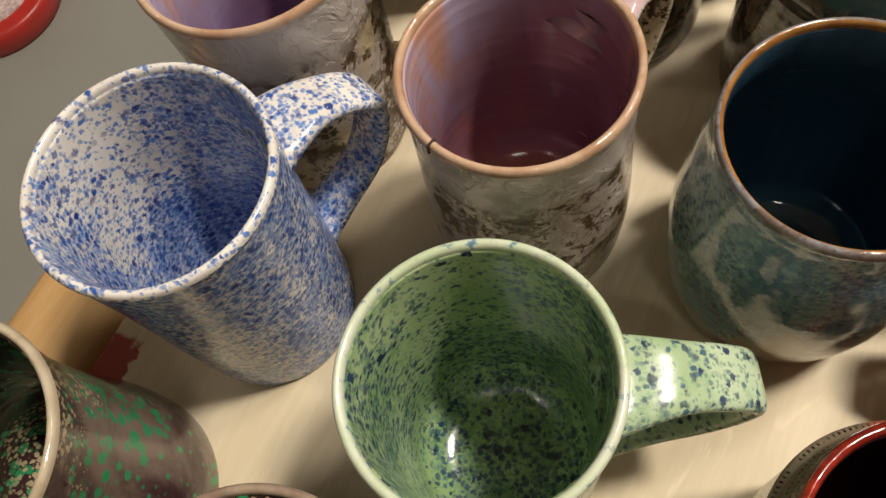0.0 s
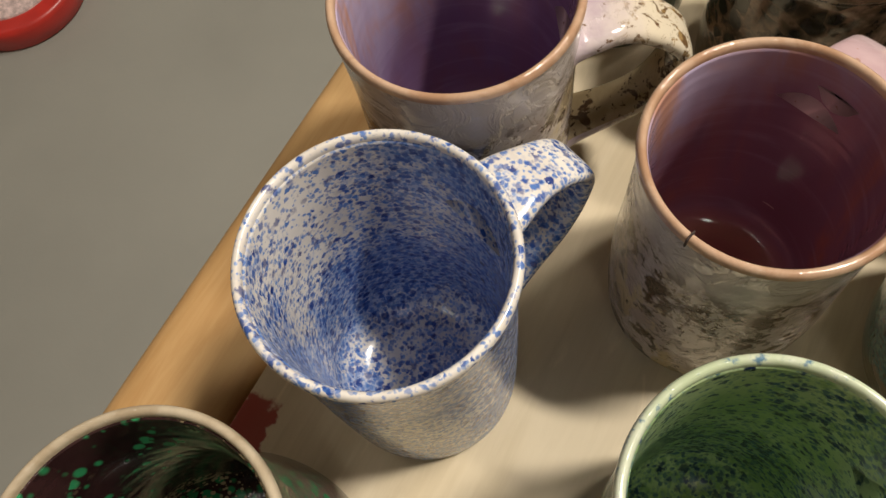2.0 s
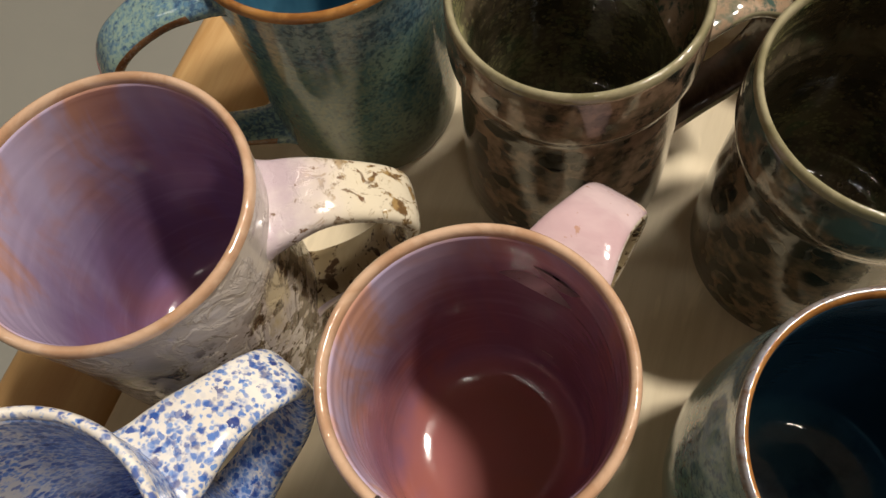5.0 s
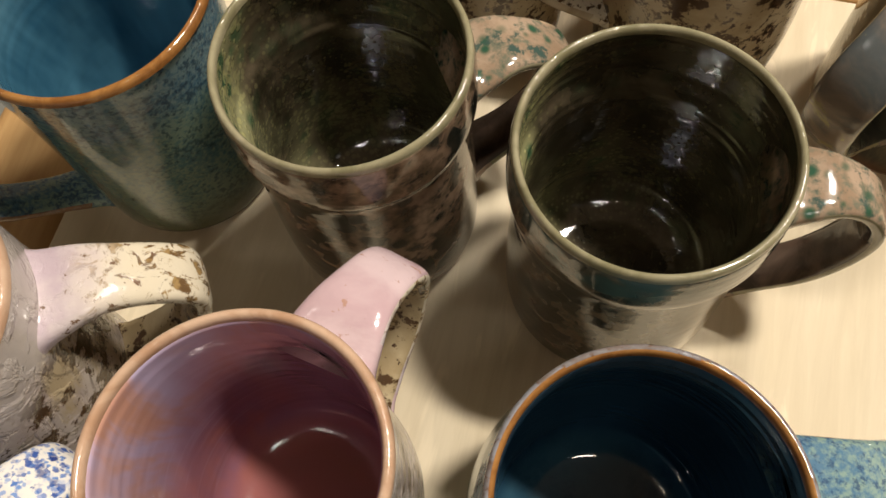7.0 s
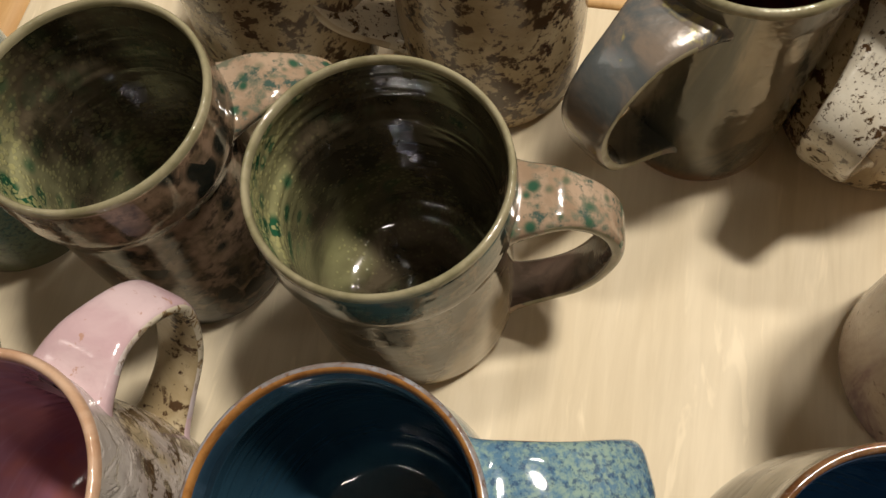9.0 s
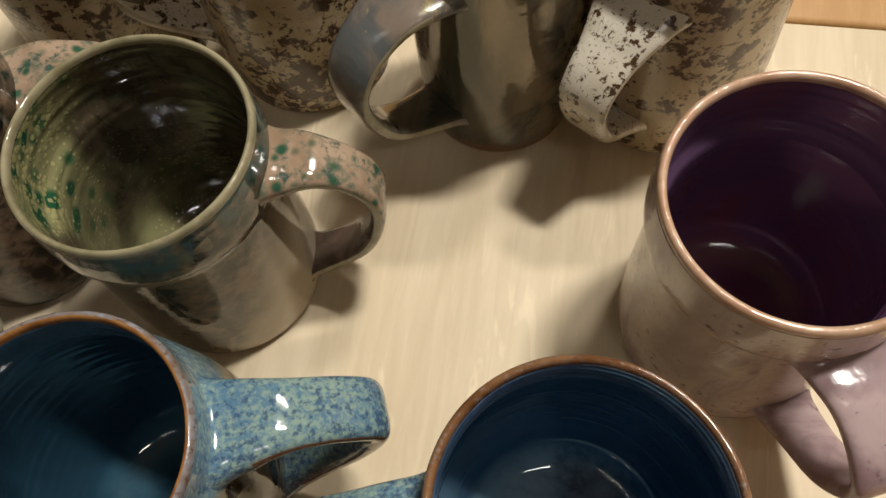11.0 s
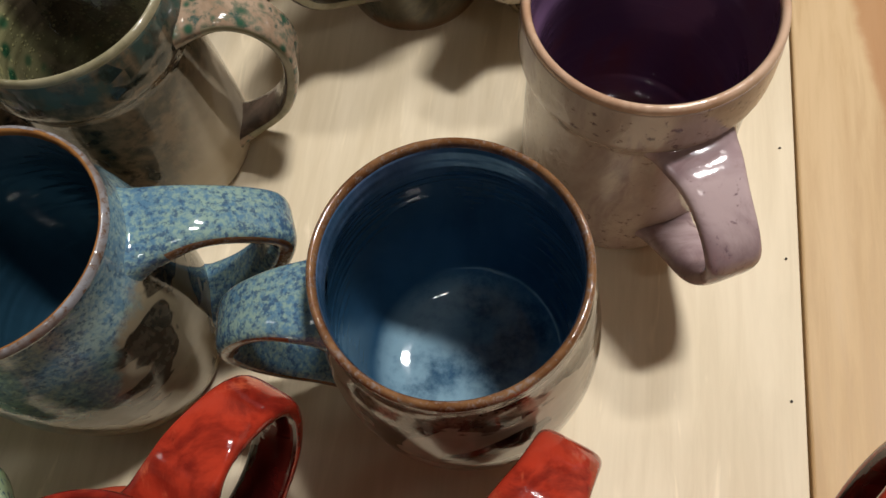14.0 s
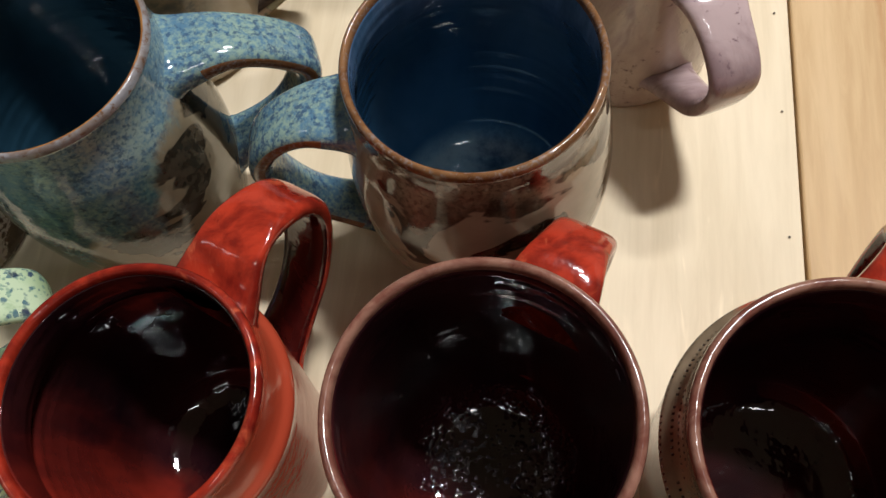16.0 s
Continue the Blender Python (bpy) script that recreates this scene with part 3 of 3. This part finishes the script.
def mottled(name, pale, blue, dark, low=None, z0=0.03, z1=0.07, blotch=None, band=None, wavy=0.08, grain=520, curd=0.42, crown=None, side=(0, 0), spots=None):
    """A reactive glaze: pale green and blue curdled together, running down over a glossy lower glaze."""
    n = Nodes(name)
    fine = n.noise(grain, 3, 0.6)
    mid = n.noise(40, 4, 0.6)
    col = n.mix(n.ramp(n.math("MULTIPLY_ADD", mid, 0.6, n.math("MULTIPLY", fine, 0.7)), 0.52, 0.78), blue, pale)
    col = n.mix(n.math('MULTIPLY', n.dots(grain, curd, spread=0.8, warp=0.7, cluster=45, soft=0.3), 0.8), col, dark)
    if spots:
        c, sc, size = spots
        col = n.mix(n.dots(sc, size, spread=0.7, cluster=26, grain=True, soft=0.35), col, c)
    z = n.height()
    if crown:
        up = n.ramp(n.math("MULTIPLY_ADD", n.math("SUBTRACT", n.noise(45, 4), 0.5), 0.05, z), 0.070, 0.100)
        bright = n.mix(n.ramp(n.math("MULTIPLY_ADD", mid, 0.6, n.math("MULTIPLY", fine, 0.7)), 0.52, 0.78), crown[1], crown[0])
        bright = n.mix(n.math("MULTIPLY", n.dots(grain, curd, warp=0.7, cluster=45, soft=0.3), 0.8), bright, crown[2])
        col = n.mix(up, col, bright)
    if low:
        ragged = n.math("MULTIPLY_ADD", n.math("SUBTRACT", n.noise(30, 5, 0.6, n.mapped((1, 1, 0.6))), 0.5), wavy, z)
        if side != (0, 0):
            xyz = n.node("ShaderNodeSeparateXYZ", {0: n.co}).outputs
            ragged = n.math("MULTIPLY_ADD", xyz[0], side[0], n.math("MULTIPLY_ADD", xyz[1], side[1], ragged))
        under = n.mix(n.ramp(n.noise(24, 4), 0.35, 0.65), tuple(c * 0.7 for c in low), low)
        if blotch:
            b = n.ramp(n.noise(34, 3, 0.5, n.mapped((1, 1, 1.4), (7, 3, 5)), 0.7), 0.53, 0.56)
            under = n.mix(b, under, n.mix(n.ramp(n.noise(260, 3), 0.4, 0.6), blotch, tuple(c * 0.4 for c in blotch)))
        col = n.mix(n.ramp(ragged, z0, z1), under, col)
    if band:
        c, b0 = band
        zz = n.math("MULTIPLY_ADD", n.math("SUBTRACT", n.noise(70, 4), 0.5), 0.012, z)
        patch = n.ramp(n.noise(42, 5, 0.65, n.mapped((1, 1, 0.8), (2, 5, 1))), 0.44, 0.54, 0.15, 1.0)
        col = n.mix(n.math("MULTIPLY", n.ramp(zz, b0, b0 + 0.003), patch), col, c)
    return n.done(col, 0.07, n.noise(90, 3), 0.0006, 0.25, spec=0.65)


TEAL = mottled("teal_runny_glaze", (0.15, 0.25, 0.21), (0.05, 0.12, 0.15), (0.02, 0.04, 0.045), (0.27, 0.225, 0.145), 0.042, 0.054, (0.055, 0.045, 0.03), None, 0.10, crown=((0.30, 0.40, 0.37), (0.13, 0.23, 0.32), (0.05, 0.095, 0.16)), side=(-0.9, 0.3))
TEAL_G = mottled("teal_mottled_glaze", (0.20, 0.29, 0.22), (0.08, 0.18, 0.19), (0.03, 0.07, 0.075), (0.13, 0.14, 0.075), 0.0, 0.05, None, None, 0.05, crown=((0.22, 0.33, 0.34), (0.08, 0.18, 0.26), (0.035, 0.07, 0.11)))
TAN_LUSTRE = mottled("tan_lustre_glaze", (0.36, 0.31, 0.22), (0.28, 0.24, 0.16), (0.12, 0.09, 0.06), (0.40, 0.34, 0.24), 0.085, 0.11, (0.07, 0.045, 0.028), ((0.08, 0.034, 0.022), 0.099))
TEAL_HANDLE = mottled("blue_green_mottled_handle", (0.24, 0.34, 0.29), (0.09, 0.18, 0.27), (0.03, 0.065, 0.14), grain=560, curd=0.48)


def olive_inside(name, green, dots, pale):
    n = Nodes(name)
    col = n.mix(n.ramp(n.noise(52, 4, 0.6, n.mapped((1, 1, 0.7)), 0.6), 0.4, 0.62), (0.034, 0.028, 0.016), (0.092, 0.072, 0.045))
    # Pale olive break, set on the -x wall to carry the light falling there.
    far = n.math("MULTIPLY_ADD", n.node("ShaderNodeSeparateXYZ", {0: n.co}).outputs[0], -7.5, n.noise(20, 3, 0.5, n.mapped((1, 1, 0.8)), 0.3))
    lit_side = n.ramp(far, 0.58, 0.86)
    col = n.mix(lit_side, col, n.mix(n.ramp(n.noise(70, 3, 0.5), 0.35, 0.65), tuple(c * 0.8 for c in pale), pale))
    near = n.math("MULTIPLY_ADD", lit_side, 0.85, 0.15)
    col = n.mix(n.math("MULTIPLY", n.dots(120, green, spread=0.8, cluster=20, seed=2.0, grain=True, soft=0.3), near), col, (0.018, 0.085, 0.04))
    grit = n.math("MULTIPLY", n.dots(500, dots, spread=0.9, cluster=17, seed=6.0, grain=True, soft=0.2), near)
    col = n.mix(n.math("MULTIPLY", grit, 0.8), col, (0.36, 0.34, 0.15))
    rg = n.node("ShaderNodeTexNoise", {"Vector": n.mapped((4, 4, 260)), "Scale": 1.0, "Detail": 2.0}).outputs["Fac"]
    return n.done(col, 0.06, n.math("MULTIPLY_ADD", rg, 0.35, n.math("MULTIPLY_ADD", grit, 0.6, n.noise(60, 2))), 0.0009, 0.35, spec=0.8, ior=1.6)


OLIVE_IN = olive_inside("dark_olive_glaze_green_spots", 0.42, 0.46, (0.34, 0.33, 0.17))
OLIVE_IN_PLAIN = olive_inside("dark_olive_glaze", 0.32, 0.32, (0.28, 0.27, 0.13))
OLIVE_BODY = mottled("brown_marbled_glaze", (0.27, 0.18, 0.12), (0.11, 0.078, 0.046), (0.022, 0.017, 0.012), (0.12, 0.09, 0.06), 0.0, 0.03, (0.03, 0.028, 0.02), grain=150, curd=0.44, spots=((0.016, 0.018, 0.014), 120, 0.42))
GREEN_BODY = mottled("green_brown_marbled_glaze", (0.20, 0.14, 0.085), (0.07, 0.062, 0.04), (0.020, 0.020, 0.015), (0.42, 0.35, 0.25), -0.045, -0.015, None, ((0.05, 0.085, 0.075), 0.094), 0.06, grain=150, curd=0.44, side=(-2.4, 0.45), spots=((0.016, 0.022, 0.018), 120, 0.40))
OLIVE_RIM = glaze("olive_rim", (0.20, 0.18, 0.10), (0.32, 0.285, 0.18), 60, rough=0.1)
OLIVE_HANDLE = glaze("tan_handle_green_spots", (0.27, 0.185, 0.12), (0.39, 0.285, 0.20), 60, specks=(((0.15, 0.15, 0.105), 260, 0.48, dict(spread=0.85, warp=0.5, soft=0.4)), ((0.05, 0.085, 0.07), 190, 0.36, dict(seed=3.0, warp=0.5, soft=0.2)), ((0.03, 0.085, 0.05), 170, 0.31, dict(seed=8.0, spread=0.8, grain=True, soft=0.3))), rough=0.1, bump=0.15, bscale=120)
OLIVE_GRIP_IN = glaze("dark_handle_underside", (0.05, 0.035, 0.025), (0.12, 0.08, 0.06), 60, rough=0.1)
PEWTER = glaze("grey_green_lustre_glaze", (0.12, 0.11, 0.08), (0.28, 0.23, 0.155), 22, stretch=(1, 1, 0.35), streak=((0.085, 0.085, 0.065), 24, 0.5, 0.64), low=((0.24, 0.13, 0.07), 0.0, 0.012, 0.01), rough=0.07, metal=0.35)
PEWTER_HANDLE = glaze("grey_blue_lustre_handle", (0.10, 0.11, 0.11), (0.24, 0.185, 0.14), 46, streak=((0.30, 0.26, 0.12), 60, 0.58, 0.66), rough=0.2, metal=0.12)
RED = glaze("iron_red_glaze", (0.14, 0.010, 0.006), (0.38, 0.034, 0.014), 52, stretch=(1, 1, 0.6), streak=((0.46, 0.085, 0.035), 60, 0.56, 0.72), rough=0.1)
def black_inside(name, red, side, grit):
    """Near-black glaze, its lamp-facing wall painted red as if lit, with raised glossy grains on the bottom."""
    n = Nodes(name)
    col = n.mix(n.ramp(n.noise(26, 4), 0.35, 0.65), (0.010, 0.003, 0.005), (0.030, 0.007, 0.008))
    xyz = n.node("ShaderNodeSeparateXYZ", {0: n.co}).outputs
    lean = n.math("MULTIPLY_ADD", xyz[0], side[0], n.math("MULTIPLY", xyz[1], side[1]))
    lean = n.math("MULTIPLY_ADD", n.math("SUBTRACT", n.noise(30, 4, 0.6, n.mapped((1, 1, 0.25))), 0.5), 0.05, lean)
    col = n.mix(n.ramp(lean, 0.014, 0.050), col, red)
    low = n.ramp(n.height(), 0.052, 0.020)
    beads = n.math("MULTIPLY", n.dots(520, 0.27, spread=0.95, cluster=40, grain=True, soft=0.8), low)
    h = n.math("MULTIPLY_ADD", beads, grit, n.noise(70, 3))
    return n.done(col, 0.05, h, 0.0012, 0.45, spec=0.5)


RED_IN = black_inside("black_glaze_lit_red", (0.30, 0.026, 0.013), (-1.0, 0.1), 0.0)
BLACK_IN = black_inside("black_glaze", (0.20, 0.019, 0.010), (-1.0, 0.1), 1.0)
# Underside of the red handles: maroon glaze, darkened further to carry its shade.
RED_GRIP_IN = glaze("maroon_shaded_underside", (0.03, 0.003, 0.003), (0.09, 0.009, 0.006), 40, rough=0.1)
RED_RIM = glaze("red_brown_rim", (0.13, 0.045, 0.032), (0.24, 0.12, 0.085), 120, rough=0.12)
STAMPED = stamped("stamped_tan_body", (0.15, 0.11, 0.07), (0.26, 0.20, 0.13), (0.03, 0.02, 0.015), (0.34, 0.05, 0.022))

STRAIGHT = ((0, .90), (.06, .93), (.35, .95), (.7, .955), (.9, .98), (1, 1.0))
TAPER = ((0, .86), (.05, .90), (.35, .93), (.7, .945), (.9, .975), (1, 1.0))
BELLY = ((0, .92), (.05, .97), (.3, 1.01), (.6, .98), (.85, .97), (1, 1.0))
BARREL = ((0, .88), (.05, .97), (.25, 1.10), (.5, 1.15), (.74, 1.08), (.88, 1.0), (1, 1.0))
COLLAR = ((0, .93), (.06, .98), (.3, .985), (.66, .95), (.74, .96), (.80, 1.02), (.9, 1.02), (1, 1.0))
RIDGE = ((0, .92), (.05, .97), (.4, 1.03), (.72, 1.07), (.79, 1.09), (.83, 1.02), (.9, .985), (1, 1.0))
WAIST = ((0, 1.00), (.06, 1.05), (.25, 1.04), (.5, .95), (.75, .92), (.9, .96), (1, 1.0))

ALL_BLUE, ALL_GREEN = (SPECK_BLUE_GRIP, SPECK_BLUE, SPECK_BLUE_GRIP), (SPECK_GREEN,) * 3
MARS = (MAROON_OUT,) * 3
PINKS, MAUVES = (PINK_HANDLE, CREAM_SPOT, CREAM_HANDLE), (MAUVE_HANDLE,) * 3
CREAMS, SPOTTY = (CREAM_HANDLE, CREAM_SPOT, CREAM_HANDLE), (SPOT_HANDLE, SPOT_HANDLE, TAN_RIM)
TEALS = (TEAL_HANDLE, TEAL_HANDLE, BROWN_RIM)
OLIVES = (OLIVE_HANDLE, OLIVE_GRIP_IN, OLIVE_RIM)
PEWTERS = (PEWTER_HANDLE, PEWTER, OLIVE_RIM)
REDS = (RED, RED_GRIP_IN, RED)

mug("speckled_mug", "tapered white mug with dense blue speckles", -.1180, .1182, .1232, .0405, TAPER, SPECK_BLUE, SPECK_BLUE_IN, SPECK_RIM, ALL_BLUE, 42, (.036, .80, .25, .020, .006, .80), rings=0.000006)
mug("speckled_mug", "pale green mug with dark blue speckles", -.0188, .0528, .1224, .0385, STRAIGHT, SPECK_GREEN, SPECK_GREEN_IN, GREEN_RIM, ALL_GREEN, 5, (.040, .77, .25, .020, .006, .77), rings=0.000006)
mug("spotted_mug", "maroon mug with green and gold spots", -.1764, .0370, .1176, .0412, WAIST, MAROON_OUT, MAROON, TAN_RIM, MARS, 200, (.036, .8, .25, .018, .006, .85))
mug("spotted_mug", "maroon mug with brown rim, dark inside", -.0815, -.0115, .1080, .0405, WAIST, MAROON_OUT, MAROON, BROWN_TAN_RIM, MARS, 260, (.036, .8, .25, .018, .006, .85))
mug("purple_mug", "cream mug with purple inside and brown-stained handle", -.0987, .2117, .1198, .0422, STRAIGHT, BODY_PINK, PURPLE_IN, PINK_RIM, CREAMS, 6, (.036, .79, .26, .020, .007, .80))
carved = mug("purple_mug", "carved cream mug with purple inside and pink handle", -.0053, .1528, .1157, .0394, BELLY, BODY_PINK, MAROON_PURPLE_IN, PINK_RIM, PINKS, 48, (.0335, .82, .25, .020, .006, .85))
mug("blue_mug", "teal barrel mug with deep navy inside", .0888, .1208, .1161, .0389, BARREL, TEAL, NAVY_IN, TWO_LIPS, TEALS, -5, (.042, .82, .28, .020, .009, .81), 1.6, 0.0028, rings=0.00004)
mug("blue_mug", "mottled blue-green mug with bright blue inside", -.0379, .3122, .1109, .0434, TAPER, TEAL_G, SKY_IN, ORANGE_LIP, TEALS, 200, (.042, .92, .10, .019, .006, .90))
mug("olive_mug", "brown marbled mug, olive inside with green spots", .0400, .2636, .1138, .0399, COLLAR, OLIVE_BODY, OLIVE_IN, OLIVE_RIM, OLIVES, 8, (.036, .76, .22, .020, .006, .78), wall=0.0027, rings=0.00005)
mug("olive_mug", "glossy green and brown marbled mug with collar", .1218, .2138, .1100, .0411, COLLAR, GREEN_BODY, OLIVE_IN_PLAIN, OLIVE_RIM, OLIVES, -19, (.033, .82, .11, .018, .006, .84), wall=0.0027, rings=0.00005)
mug("cream_mug", "cream mug covered in brown spots", .1855, .3151, .112, .0400, BELLY, CREAM_SPOT, BLACK_IN, TAN_RIM, SPOTTY, 172, (.034, .82, .3, .022, .007, .84))
mug("cream_mug", "cream mug with brown spots and spotted handle", .1000, .3520, .112, .0400, BELLY, CREAM_SPOT, BLACK_IN, TAN_RIM, SPOTTY, 100, (.036, .7, .2, .02, .006, .66))
mug("pewter_mug", "grey-green lustrous mug with wide strap handle", .2616, .2594, .115, .0370, STRAIGHT, PEWTER, BLACK_IN, OLIVE_RIM, PEWTERS, 205, (.038, .88, .2, .022, .006, .88))
mug("cream_mug", "cream mug with brown spots and plum runs", .3318, .2361, .115, .0400, BELLY, CREAM_PLUM, PURPLE_DARK, TAN_RIM, SPOTTY, 212, (.028, .80, .20, .0225, .006, .74))
mug("purple_mug", "cream pink collared mug with dark purple inside", .3076, .1230, .1122, .0421, COLLAR, BODY_CREAM, PURPLE_DARK, PINK_RIM, MAUVES, -91, (.035, .74, .18, .0195, .006, .74))
mug("blue_mug", "glossy tan barrel mug with blue inside", .2156, .0618, .1140, .0408, BARREL, TAN_LUSTRE, BLUE_IN, BROWN_RIM, TEALS, 163, (.036, .80, .16, .020, .008, .80), 1.5, 0.0028, rings=0.00004)
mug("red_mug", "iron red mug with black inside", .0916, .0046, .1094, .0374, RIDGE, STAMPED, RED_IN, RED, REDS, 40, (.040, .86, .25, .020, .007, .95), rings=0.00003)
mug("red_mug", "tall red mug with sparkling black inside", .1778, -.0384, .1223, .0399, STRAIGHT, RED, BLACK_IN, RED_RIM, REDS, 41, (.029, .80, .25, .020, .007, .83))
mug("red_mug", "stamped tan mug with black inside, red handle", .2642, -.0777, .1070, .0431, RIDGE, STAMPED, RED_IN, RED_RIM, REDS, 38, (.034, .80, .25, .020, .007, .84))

GAP = plain("dark_crack", (0.04, 0.025, 0.02), 0.8)
crack = box_bm(-0.0401, -0.0361, 0.0016, 0.0023, 0.1115, 0.1164, 0.0003, 1)
part("crack", crack, GAP, carved, "thin dark crack across the rim")

# ---- on the floor ----
LACQUER = plain("red_plastic", (0.42, 0.025, 0.018), 0.35, 20, 0.12)
PAPER = plain("pale_label", (0.55, 0.42, 0.40), 0.7, 90, 0.35)
tub = new("tub")
tub.matrix_world = pose(-0.952, 0.985, FLOOR)
tagged(tub, "round red plastic tub with pale label, on the floor", "tub")
part("body", lathe([(0, 0), (0.112, 0), (0.118, 0.004), (0.124, 0.040), (0.122, 0.048), (0.116, 0.051), (0, 0.052)], 64), LACQUER, tub)
part("label", lathe([(0, 0.0565), (0.092, 0.0565), (0.0935, 0.0555), (0.0935, 0.050)], 64), PAPER, tub, "pale paper label disc")
crumb_bm = bmesh.new()
bmesh.ops.create_icosphere(crumb_bm, subdivisions=3, radius=0.016)
for v in crumb_bm.verts:
    v.co *= 1 + 0.25 * noise.noise(v.co * 60)
    v.co.z = max(v.co.z, -0.012)
crumb = part("clay_crumb", crumb_bm, plain("dry_clay", (0.55, 0.50, 0.40), 0.8, 60), None)
crumb.location = (-1.005, 0.852, FLOOR + 0.012)
tagged(crumb, "small lump of cream clay on the floor", "clay lump")
